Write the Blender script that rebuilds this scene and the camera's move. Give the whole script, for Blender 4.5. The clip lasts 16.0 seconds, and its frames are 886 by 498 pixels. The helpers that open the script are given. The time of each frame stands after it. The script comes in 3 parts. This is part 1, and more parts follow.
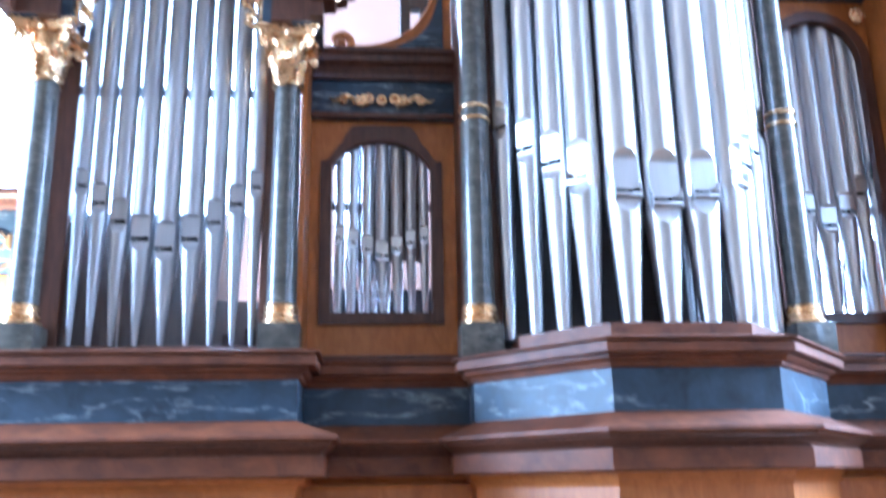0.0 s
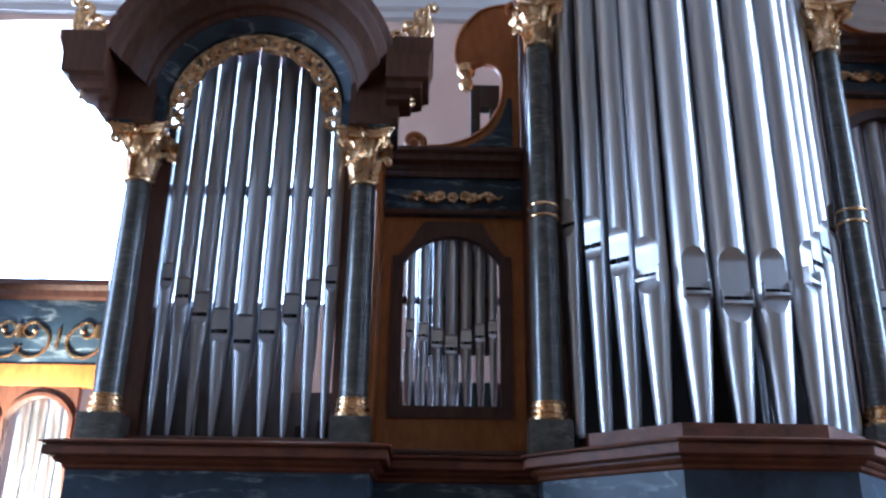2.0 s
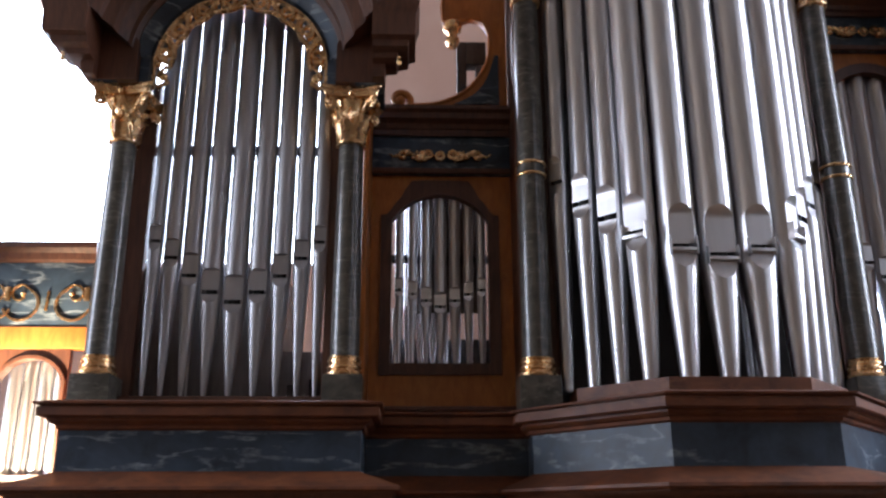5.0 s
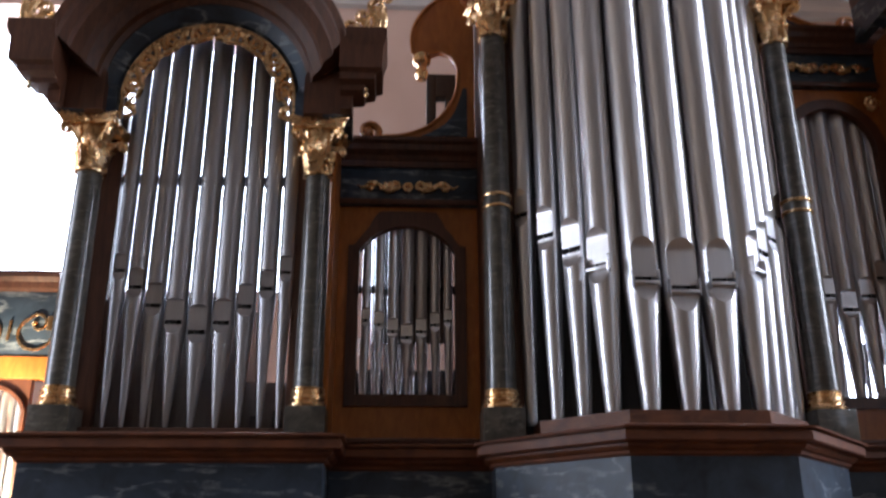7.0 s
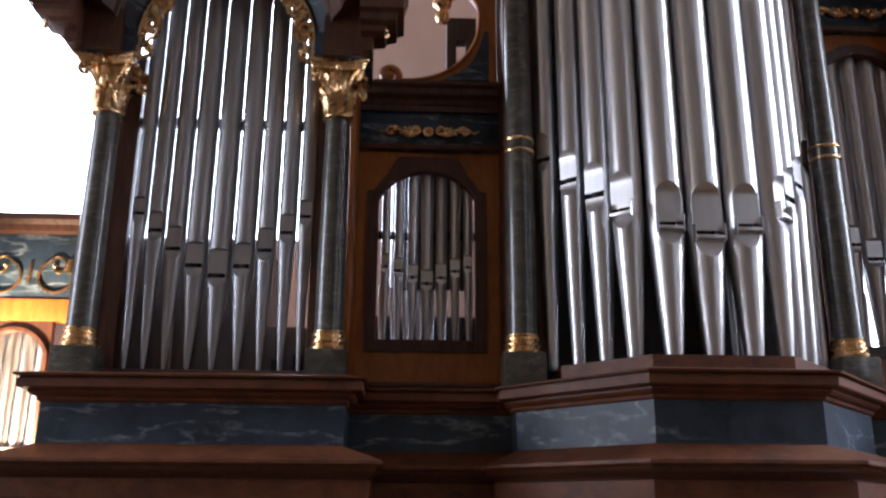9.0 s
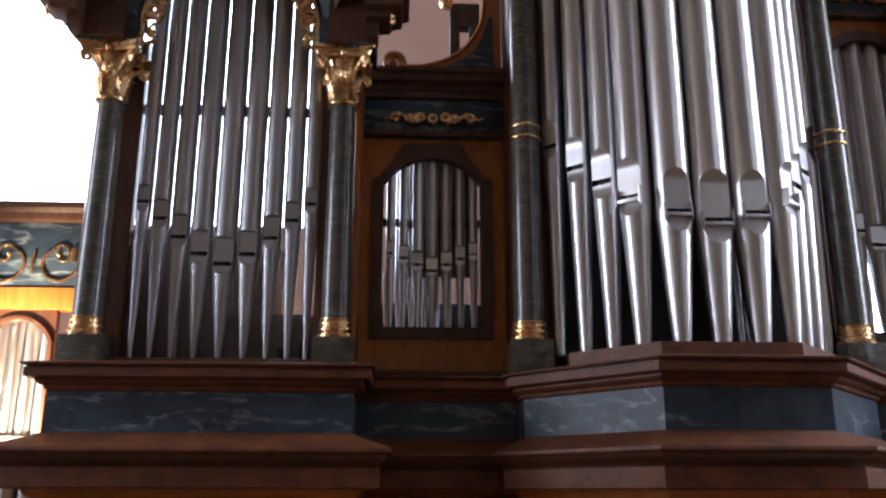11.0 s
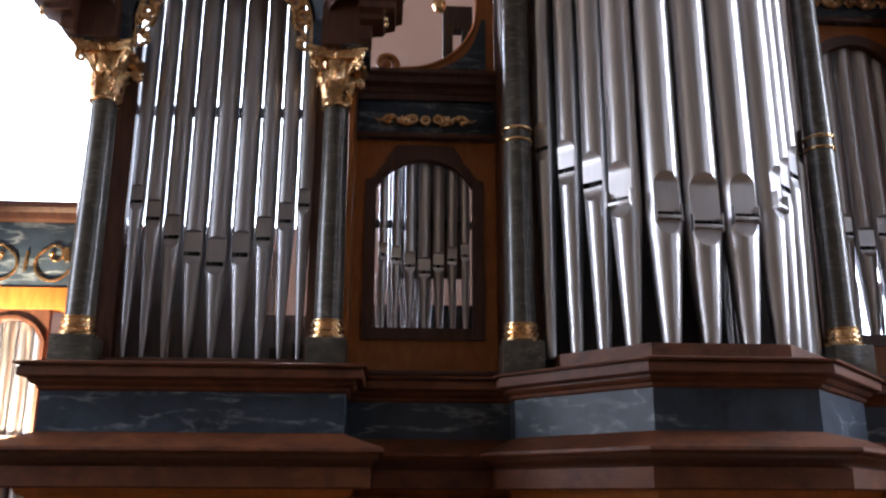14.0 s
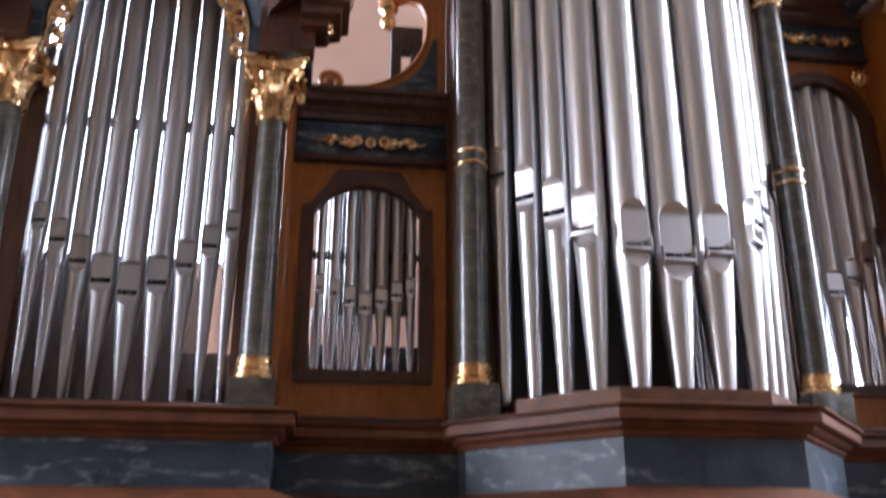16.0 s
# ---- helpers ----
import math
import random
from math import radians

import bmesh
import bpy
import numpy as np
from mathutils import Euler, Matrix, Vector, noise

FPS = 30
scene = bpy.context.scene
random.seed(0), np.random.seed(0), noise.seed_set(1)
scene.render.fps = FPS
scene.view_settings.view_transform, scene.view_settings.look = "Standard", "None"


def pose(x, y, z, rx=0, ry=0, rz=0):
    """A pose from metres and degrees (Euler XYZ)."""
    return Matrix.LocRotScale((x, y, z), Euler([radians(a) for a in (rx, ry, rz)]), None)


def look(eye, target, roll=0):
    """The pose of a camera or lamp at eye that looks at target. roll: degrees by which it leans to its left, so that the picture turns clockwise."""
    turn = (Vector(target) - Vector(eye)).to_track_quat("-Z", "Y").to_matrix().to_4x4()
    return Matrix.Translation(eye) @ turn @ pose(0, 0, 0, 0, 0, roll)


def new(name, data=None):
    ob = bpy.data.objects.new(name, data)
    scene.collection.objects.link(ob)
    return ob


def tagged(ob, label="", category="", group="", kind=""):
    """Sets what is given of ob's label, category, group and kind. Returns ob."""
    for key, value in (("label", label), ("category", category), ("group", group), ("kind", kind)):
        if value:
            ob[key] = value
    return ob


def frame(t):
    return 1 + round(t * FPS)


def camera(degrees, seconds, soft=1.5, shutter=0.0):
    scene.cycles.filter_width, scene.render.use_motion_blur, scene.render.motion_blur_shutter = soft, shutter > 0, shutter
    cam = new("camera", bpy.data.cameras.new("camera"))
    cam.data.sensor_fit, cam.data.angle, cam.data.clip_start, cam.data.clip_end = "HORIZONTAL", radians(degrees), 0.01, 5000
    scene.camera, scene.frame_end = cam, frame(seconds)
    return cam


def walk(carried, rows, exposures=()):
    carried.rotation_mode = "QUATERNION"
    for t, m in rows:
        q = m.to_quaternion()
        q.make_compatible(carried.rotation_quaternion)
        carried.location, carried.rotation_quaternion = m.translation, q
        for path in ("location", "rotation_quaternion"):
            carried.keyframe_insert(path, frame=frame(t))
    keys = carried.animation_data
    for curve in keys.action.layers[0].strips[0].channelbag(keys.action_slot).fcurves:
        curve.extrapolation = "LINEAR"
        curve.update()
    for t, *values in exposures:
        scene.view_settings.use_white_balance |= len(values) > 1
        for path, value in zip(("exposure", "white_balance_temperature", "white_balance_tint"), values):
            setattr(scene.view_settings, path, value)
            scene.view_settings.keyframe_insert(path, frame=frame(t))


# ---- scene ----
cam = camera(53.8, 16.0, soft=2.4, shutter=0.7)
PATH = [
    (0, (-0.185, -0.21, 1.489), (-0.015, 1.713, 2.009), -1.0),
    (0.5, (-0.2, -0.299, 1.537), (-0.114, 1.592, 2.183), -0.6),
    (1, (-0.211, -0.327, 1.536), (-0.22, 1.548, 2.233), 0.3),
    (1.5, (-0.223, -0.323, 1.513), (-0.239, 1.544, 2.23), 1.0),
    (2, (-0.218, -0.304, 1.518), (-0.196, 1.569, 2.22), 0.8),
    (2.5, (-0.202, -0.298, 1.513), (-0.152, 1.583, 2.189), 0.5),
    (3, (-0.248, -0.303, 1.49), (-0.19, 1.59, 2.134), -0.3),
    (3.2, (-0.24, -0.317, 1.502), (-0.278, 1.591, 2.099), -0.1),
    (5.3, (-0.241, -0.326, 1.53), (-0.157, 1.575, 2.146), 0.4),
    (5.5, (-0.197, -0.339, 1.544), (-0.103, 1.547, 2.203), 0.7),
    (6, (-0.157, -0.367, 1.576), (-0.049, 1.497, 2.292), 0.0),
    (6.5, (-0.157, -0.366, 1.556), (-0.043, 1.491, 2.29), -0.2),
    (7, (-0.169, -0.349, 1.54), (-0.066, 1.534, 2.205), -0.2),
    (7.5, (-0.201, -0.318, 1.504), (-0.108, 1.574, 2.145), -0.2),
    (8, (-0.2, -0.305, 1.501), (-0.123, 1.599, 2.107), 0.2),
    (8.5, (-0.209, -0.303, 1.505), (-0.138, 1.606, 2.096), 0.2),
    (9, (-0.213, -0.292, 1.494), (-0.134, 1.623, 2.067), 0.4),
    (9.5, (-0.24, -0.282, 1.506), (-0.15, 1.641, 2.049), 0.2),
    (12, (-0.28, -0.282, 1.5), (-0.181, 1.641, 2.041), 0.2),
    (12.5, (-0.283, -0.278, 1.489), (-0.179, 1.642, 2.036), 0.5),
    (13, (-0.283, -0.281, 1.502), (-0.15, 1.637, 2.051), 0.5),
    (13.5, (-0.282, -0.295, 1.492), (-0.16, 1.624, 2.044), 0.2),
    (14, (-0.276, -0.307, 1.5), (-0.163, 1.614, 2.043), 0.2),
    (14.5, (-0.293, -0.306, 1.496), (-0.161, 1.614, 2.04), -0.2),
    (15, (-0.288, -0.274, 1.465), (-0.171, 1.654, 1.983), -0.2),
    (15.5, (-0.282, -0.076, 1.494), (-0.074, 1.841, 2.023), -0.1),
    (16, (-0.284, 0.114, 1.516), (-0.031, 1.984, 2.181), 0.1),
]
EXPOSURES = [(0, 2.75, 4350, 8), (0.5, 1.75, 4300, 8), (1.0, 1.02, 4300, 8), (1.5, 0.74, 4300, 8), (2.0, 0.74, 4700, 10), (2.5, 0.84, 5350, 14), (3.0, 0.96, 5800, 17), (5.5, 0.44, 6050, 18), (9.5, 0.35, 6150, 18), (15.0, 0.33, 6200, 19), (15.5, 0.7, 6200, 19), (16.0, 1.25, 6150, 20)]
walk(cam, [(t, look(eye, target, roll)) for t, eye, target, roll in PATH], EXPOSURES)

# ---- world, light and exposure ----
world = bpy.data.worlds.new("sky")
scene.world = world
world.use_nodes = True
wn, wl = world.node_tree.nodes, world.node_tree.links
sky = wn.new("ShaderNodeTexSky")
sky.sky_type, sky.sun_disc, sky.sun_elevation, sky.sun_rotation = "NISHITA", False, radians(38), radians(-35)
wl.new(sky.outputs[0], wn["Background"].inputs[0])
wn["Background"].inputs[1].default_value = 0.12


def window_light(name, x, y, z, w, h, turn, power, colour=(0.90, 0.95, 1.0)):
    """The sky's light in a window's opening."""
    d = bpy.data.lights.new(name, "AREA")
    d.shape, d.size, d.size_y, d.energy, d.color = "RECTANGLE", w, h, power, colour
    o = new(name, d)
    o.matrix_world = pose(x, y, z, 90, 0, turn)
    return o


X_LEFT, X_RIGHT, Y_BACK, Y_FRONT, Z_TOP = -6.2, 7.1, 5.6, -15.0, 11.0
window_light("daylight", X_LEFT + 0.05, 2.3, 3.5, 1.7, 3.2, -90, 150, (0.84, 0.92, 1.0))
window_light("daylight", X_RIGHT - 0.05, 2.8, 6.2, 2.4, 6.0, 90, 560, (0.86, 0.93, 1.0))
# unseen opening down the nave, added to brighten the bays and pipe fronts
window_light("daylight", X_RIGHT - 0.05, -5.0, 6.2, 1.6, 6.0, 90, 46)


# ---- materials ----
def material(name, rough=0.5, metal=0.0, coat=0.0):
    m = bpy.data.materials.new(name)
    m.use_nodes = True
    b = m.node_tree.nodes["Principled BSDF"]
    b.inputs["Roughness"].default_value, b.inputs["Metallic"].default_value = rough, metal
    b.inputs["Coat Weight"].default_value = coat
    b.inputs["Coat Roughness"].default_value = 0.12
    return m, m.node_tree.nodes, m.node_tree.links, b


def coords(n, l, stretch=(1, 1, 1)):
    g = n.new("ShaderNodeNewGeometry")
    mp = n.new("ShaderNodeMapping")
    mp.inputs["Scale"].default_value = stretch
    l.new(g.outputs["Position"], mp.inputs["Vector"])
    return mp.outputs["Vector"]


def tex(n, l, vec, scale, detail=5.0, distort=0.0, rough=0.55):
    t = n.new("ShaderNodeTexNoise")
    t.inputs["Scale"].default_value, t.inputs["Detail"].default_value = scale, detail
    t.inputs["Distortion"].default_value, t.inputs["Roughness"].default_value = distort, rough
    l.new(vec, t.inputs["Vector"])
    return t.outputs[0]


def ramp(n, l, fac, stops):
    r = n.new("ShaderNodeValToRGB")
    e = r.color_ramp.elements
    while len(e) < len(stops):
        e.new(0.5)
    for k, (p, c) in zip(e, stops):
        k.position, k.color = p, (*c, 1)
    l.new(fac, r.inputs[0])
    return r.outputs[0]


def mix(n, l, fac, a, b, kind="MIX"):
    x = n.new("ShaderNodeMix")
    x.data_type, x.blend_type = "RGBA", kind
    for sock, v in ((x.inputs[0], fac), (x.inputs[6], a), (x.inputs[7], b)):
        if isinstance(v, (int, float)):
            sock.default_value = v
        elif isinstance(v, tuple):
            sock.default_value = (*v, 1)
        else:
            l.new(v, sock)
    return x.outputs[2]


def bump(n, l, b, height, strength, distance=0.002):
    u = n.new("ShaderNodeBump")
    u.inputs["Strength"].default_value, u.inputs["Distance"].default_value = strength, distance
    l.new(height, u.inputs["Height"])
    l.new(u.outputs[0], b.inputs["Normal"])


def metal_material(name, dark, light, rough, stretch, grain):
    m, n, l, b = material(name, rough, 1.0)
    v = coords(n, l, stretch)
    f = tex(n, l, v, 9, 4)
    l.new(ramp(n, l, f, [(0.3, dark), (0.7, light)]), b.inputs["Base Color"])
    r = n.new("ShaderNodeMapRange")
    r.inputs[3].default_value, r.inputs[4].default_value = rough - 0.07, rough + 0.1
    l.new(tex(n, l, v, 22, 5), r.inputs[0])
    l.new(r.outputs[0], b.inputs["Roughness"])
    bump(n, l, b, tex(n, l, v, grain, 3), 0.05, 0.001)
    return m


def marble_material(name, base, cloud, vein, scale, amount, rough=0.22, coat=0.08):
    """Painted marble: clouds at one scale, thin wandering veins at another."""
    m, n, l, b = material(name, rough, 0, coat)
    v = coords(n, l, (1, 1, 1))
    c = ramp(n, l, tex(n, l, v, scale * 1.6, 9, 0.5, 0.66), [(0.34, base), (0.66, cloud)])
    mp = n.new("ShaderNodeMapping")
    mp.inputs["Rotation"].default_value, mp.inputs["Scale"].default_value = (0.5, 0.62, 0.4), (0.5, 0.9, 2.4)
    l.new(n.new("ShaderNodeNewGeometry").outputs["Position"], mp.inputs["Vector"])
    w = tex(n, l, mp.outputs["Vector"], scale * 0.7, 4.0, 0.12, 0.55)
    line = ramp(n, l, w, [(0.478, (0, 0, 0)), (0.497, (0.9, 0.9, 0.9)), (0.502, (0.9, 0.9, 0.9)), (0.53, (0, 0, 0))])
    patch = ramp(n, l, tex(n, l, v, scale * 2.2, 6, 0.3, 0.7), [(0.40, (0, 0, 0)), (0.66, (amount, amount, amount))])
    k = mix(n, l, 1.0, line, patch, "MULTIPLY")
    l.new(mix(n, l, k, c, vein), b.inputs["Base Color"])
    r = n.new("ShaderNodeMapRange")
    r.inputs[3].default_value, r.inputs[4].default_value = rough - 0.05, rough + 0.14
    l.new(tex(n, l, v, 5, 4), r.inputs[0])
    l.new(r.outputs[0], b.inputs["Roughness"])
    bump(n, l, b, tex(n, l, v, 60, 3), 0.05, 0.001)
    return m


def wood_material(name, dark, light, rough, stretch=(6, 6, 0.7)):
    m, n, l, b = material(name, rough, 0, 0.08)
    v = coords(n, l, stretch)
    g = tex(n, l, v, 7, 7, 0.8, 0.62)
    c = ramp(n, l, g, [(0.28, dark), (0.72, light)])
    blot = ramp(n, l, tex(n, l, coords(n, l), 3.2, 4), [(0.3, (0.62, 0.6, 0.58)), (0.7, (1.0, 1.0, 1.0))])
    l.new(mix(n, l, 0.8, c, blot, "MULTIPLY"), b.inputs["Base Color"])
    bump(n, l, b, tex(n, l, coords(n, l, (30, 30, 3)), 6, 4), 0.12, 0.001)
    return m


def plaster_material(name, a, c, rough=0.85):
    m, n, l, b = material(name, rough)
    v = coords(n, l)
    l.new(ramp(n, l, tex(n, l, v, 1.3, 6), [(0.35, a), (0.7, c)]), b.inputs["Base Color"])
    bump(n, l, b, tex(n, l, v, 45, 4), 0.15, 0.002)
    return m


def plain_material(name, colour, rough=0.6):
    m, n, l, b = material(name, rough)
    v = coords(n, l)
    d = tuple(0.7 * k for k in colour)
    l.new(ramp(n, l, tex(n, l, v, 14, 4), [(0.3, d), (0.7, colour)]), b.inputs["Base Color"])
    return m


TIN = metal_material("tin", (0.63, 0.63, 0.65), (0.70, 0.70, 0.72), 0.32, (3, 3, 0.25), 16)
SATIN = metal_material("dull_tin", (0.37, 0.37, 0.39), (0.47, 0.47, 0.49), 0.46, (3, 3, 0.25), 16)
FOOT = metal_material("satin_tin", (0.56, 0.56, 0.58), (0.70, 0.70, 0.72), 0.36, (3, 3, 0.25), 16)
LIP = metal_material("burnished_tin", (0.62, 0.62, 0.64), (0.72, 0.72, 0.74), 0.38, (2, 2, 1), 30)
GOLD = metal_material("gilding", (0.68, 0.41, 0.18), (0.98, 0.70, 0.40), 0.25, (1, 1, 1), 40)
GREEN = marble_material("green_marble_paint", (0.022, 0.019, 0.015), (0.085, 0.076, 0.058), (0.20, 0.19, 0.15), 9, 0.8, 0.34, 0.6)
BLUE = marble_material("blue_marble_paint", (0.010, 0.020, 0.034), (0.036, 0.060, 0.092), (0.30, 0.35, 0.38), 4.0, 0.9, 0.46, 0.03)
RED = marble_material("red_marble_paint", (0.068, 0.018, 0.004), (0.175, 0.050, 0.012), (0.23, 0.085, 0.03), 5, 0.5, 0.58, 0.03)
DARKWOOD = wood_material("dark_stained_wood", (0.052, 0.018, 0.009), (0.13, 0.048, 0.023), 0.45)
WOOD = wood_material("golden_stained_wood", (0.37, 0.115, 0.016), (0.56, 0.195, 0.034), 0.48, (4, 4, 1.2))
GREYWOOD = wood_material("grey_inner_wood", (0.13, 0.115, 0.105), (0.23, 0.20, 0.18), 0.6)
# dark wood taken near black: the case's inner shade is in this colour
INSIDE = wood_material("shade_dark_wood", (0.012, 0.009, 0.008), (0.03, 0.022, 0.018), 0.7)
BLACK = plain_material("shadowed_slot", (0.012, 0.012, 0.013), 0.7)
WALL = plaster_material("pink_lime_plaster", (0.47, 0.295, 0.225), (0.55, 0.365, 0.285))
WHITE = plaster_material("white_stucco", (0.38, 0.33, 0.30), (0.44, 0.39, 0.35))
NAVE = plaster_material("cream_plaster", (0.44, 0.345, 0.25), (0.53, 0.43, 0.32))
FLOORWOOD = wood_material("floor_boards", (0.10, 0.055, 0.03), (0.20, 0.12, 0.065), 0.5, (0.8, 7, 1))


# ---- mesh helpers ----
def mesh_object(name, bm, mat, smooth=True, angle=35):
    bmesh.ops.recalc_face_normals(bm, faces=bm.faces)
    for f in bm.faces:
        f.smooth = smooth
    if smooth:
        for e in bm.edges:
            if len(e.link_faces) == 2 and e.calc_face_angle(0) > radians(angle):
                e.smooth = False
    me = bpy.data.meshes.new(name)
    bm.to_mesh(me)
    bm.free()
    me.materials.append(mat)
    return new(name, me)


def part(name, bm, mat, parent, label="", smooth=True, angle=35):
    ob = mesh_object(name, bm, mat, smooth, angle)
    ob.parent = parent
    if label:
        tagged(ob, label)
    return ob


def thing(name, place, label, category, group="", kind=""):
    ob = new(name)
    ob.location = place
    ob.empty_display_size = 0.1
    return tagged(ob, label, category, group, kind)


def loft(bm, rings, closed=True, caps=True, skip=()):
    """Skins rings of equally many points; skip holds (row, column) of faces to leave open."""
    vs = [[bm.verts.new(p) for p in r] for r in rings]
    n = len(rings[0])
    for i in range(len(vs) - 1):
        for j in range(n if closed else n - 1):
            if (i, j) not in skip:
                k = (j + 1) % n
                bm.faces.new((vs[i][j], vs[i][k], vs[i + 1][k], vs[i + 1][j]))
    if caps and closed:
        bm.faces.new(vs[0][::-1])
        bm.faces.new(vs[-1])
    return vs


def lathe(profile, seg=28, at=(0, 0, 0)):
    bm = bmesh.new()
    x, y, z = at
    loft(bm, [[(x + r * math.cos(2 * math.pi * k / seg), y + r * math.sin(2 * math.pi * k / seg), z + h) for k in range(seg)]
              for r, h in profile])
    return bm


def box(bm, x0, y0, z0, x1, y1, z1, bevel=0.004):
    r = bmesh.ops.create_cube(bm, size=1, matrix=Matrix.LocRotScale(((x0 + x1) / 2, (y0 + y1) / 2, (z0 + z1) / 2), None,
                                                                   (x1 - x0, y1 - y0, z1 - z0)))
    if bevel:
        es = list({e for v in r["verts"] for e in v.link_edges})
        bmesh.ops.bevel(bm, geom=es, offset=bevel, segments=2, affect="EDGES", profile=0.6)
    return bm


def boxes(*rows, bevel=0.004):
    bm = bmesh.new()
    for r in rows:
        box(bm, *r, bevel=bevel)
    return bm


def moulding(path, profile, cap=True):
    """Sweeps a profile of (outward offset, z) along a plan line from left to right, mitred at its corners."""
    ns = []
    for a, b in zip(path, path[1:]):
        d = Vector(b) - Vector(a)
        d.normalize()
        ns.append(Vector((d.y, -d.x)))
    bm = bmesh.new()
    rings = []
    for i, p in enumerate(path):
        n0, n1 = ns[max(i - 1, 0)], ns[min(i, len(ns) - 1)]
        m = (n0 + n1) / (1 + n0.dot(n1))
        rings.append([(p[0] + m.x * o, p[1] + m.y * o, z) for o, z in profile])
    loft(bm, rings, closed=False)
    if cap and len(profile) > 2:
        for r in (rings[0], rings[-1]):
            bm.faces.new([bm.verts.new(p) for p in r])
    return bm


def prism(poly, y0, y1):
    """A shape drawn in x and z, extruded from y0 to y1."""
    bm = bmesh.new()
    a = [bm.verts.new((x, y0, z)) for x, z in poly]
    b = [bm.verts.new((x, y1, z)) for x, z in poly]
    bm.faces.new(a)
    bm.faces.new(b[::-1])
    for i in range(len(poly)):
        k = (i + 1) % len(poly)
        bm.faces.new((a[i], b[i], b[k], a[k]))
    return bm


def slab(poly, z0, z1):
    """A shape drawn in plan, from z0 to z1."""
    bm = bmesh.new()
    a = [bm.verts.new((x, y, z0)) for x, y in poly]
    b = [bm.verts.new((x, y, z1)) for x, y in poly]
    bm.faces.new(a[::-1])
    bm.faces.new(b)
    for i in range(len(poly)):
        k = (i + 1) % len(poly)
        bm.faces.new((a[i], a[k], b[k], b[i]))
    return bm


def plate_with_hole(outer, inner, y0, y1):
    """A flat plate between two outlines of equally many points, with thickness."""
    bm = bmesh.new()
    n = len(outer)
    rings = [[bm.verts.new((x, y, z)) for x, z in o] for o, y in ((outer, y0), (inner, y0), (inner, y1), (outer, y1))]
    for a, b in zip(rings, rings[1:] + rings[:1]):
        for j in range(n):
            k = (j + 1) % n
            bm.faces.new((a[j], a[k], b[k], b[j]))
    return bm


def tube(bm, pts, radii, seg=7):
    """A round, tapering bar through points."""
    rings = []
    for i, p in enumerate(pts):
        t = (Vector(pts[min(i + 1, len(pts) - 1)]) - Vector(pts[max(i - 1, 0)])).normalized()
        u = t.cross(Vector((0, 1, 0)))
        u = u.normalized() if u.length > 1e-4 else Vector((1, 0, 0))
        w = t.cross(u)
        r = radii if isinstance(radii, (int, float)) else radii[0] + (radii[1] - radii[0]) * i / (len(pts) - 1)
        rings.append([Vector(p) + r * (math.cos(2 * math.pi * k / seg) * u + math.sin(2 * math.pi * k / seg) * w) for k in range(seg)])
    loft(bm, rings)


def spiral(cx, cz, r0, r1, a0, a1, steps=22):
    """Points (x, z) of a spiral from radius r0 at angle a0 to r1 at a1, in degrees."""
    return [(cx + (r0 + (r1 - r0) * i / steps) * math.cos(radians(a0 + (a1 - a0) * i / steps)),
             cz + (r0 + (r1 - r0) * i / steps) * math.sin(radians(a0 + (a1 - a0) * i / steps))) for i in range(steps + 1)]


def smooth_line(ctrl, steps=6):
    """A Catmull-Rom line through a few points."""
    c = [ctrl[0], *ctrl, ctrl[-1]]
    out = []
    for i in range(1, len(c) - 2):
        p0, p1, p2, p3 = (Vector(q) for q in c[i - 1:i + 3])
        for s in range(steps):
            t = s / steps
            out.append(tuple(0.5 * ((2 * p1) + (p2 - p0) * t + (2 * p0 - 5 * p1 + 4 * p2 - p3) * t * t + (3 * p1 - p0 - 3 * p2 + p3) * t ** 3)))
    out.append(tuple(ctrl[-1]))
    return out


def blob(bm, x, y, z, rx, ry, rz):
    bmesh.ops.create_uvsphere(bm, u_segments=10, v_segments=6, radius=1, matrix=Matrix.LocRotScale((x, y, z), None, (rx, ry, rz)))


# ---- the church room ----
def setting(name, bm, mat, label, category, smooth=False):
    return tagged(mesh_object(name, bm, mat, smooth), label, category, kind="structure")


setting("floor", boxes((X_LEFT, Y_FRONT, -0.2, X_RIGHT, Y_BACK, 0), bevel=0), FLOORWOOD, "brown board floor of the organ gallery", "floor")
setting("ceiling", boxes((X_LEFT - 0.4, Y_FRONT - 0.4, Z_TOP, X_RIGHT + 0.4, Y_BACK + 0.5, Z_TOP + 0.3), bevel=0), WHITE, "white plaster church ceiling", "ceiling")
# the back wall with a broad arched window on either side of the organ
WX, WW, WZ0, WZ1, WR = -3.07, 2.30, 3.3, 5.62, 9.0


def window_outline(cx, half, top):
    """Sill corner, arched head and sill corner of a window in the back wall."""
    a = math.asin(half / WR)
    return [(cx - half, WZ0), *((cx + WR * math.sin(q), top - WR + WR * math.cos(q)) for q in np.linspace(-a, a, 17)), (cx + half, WZ0)]


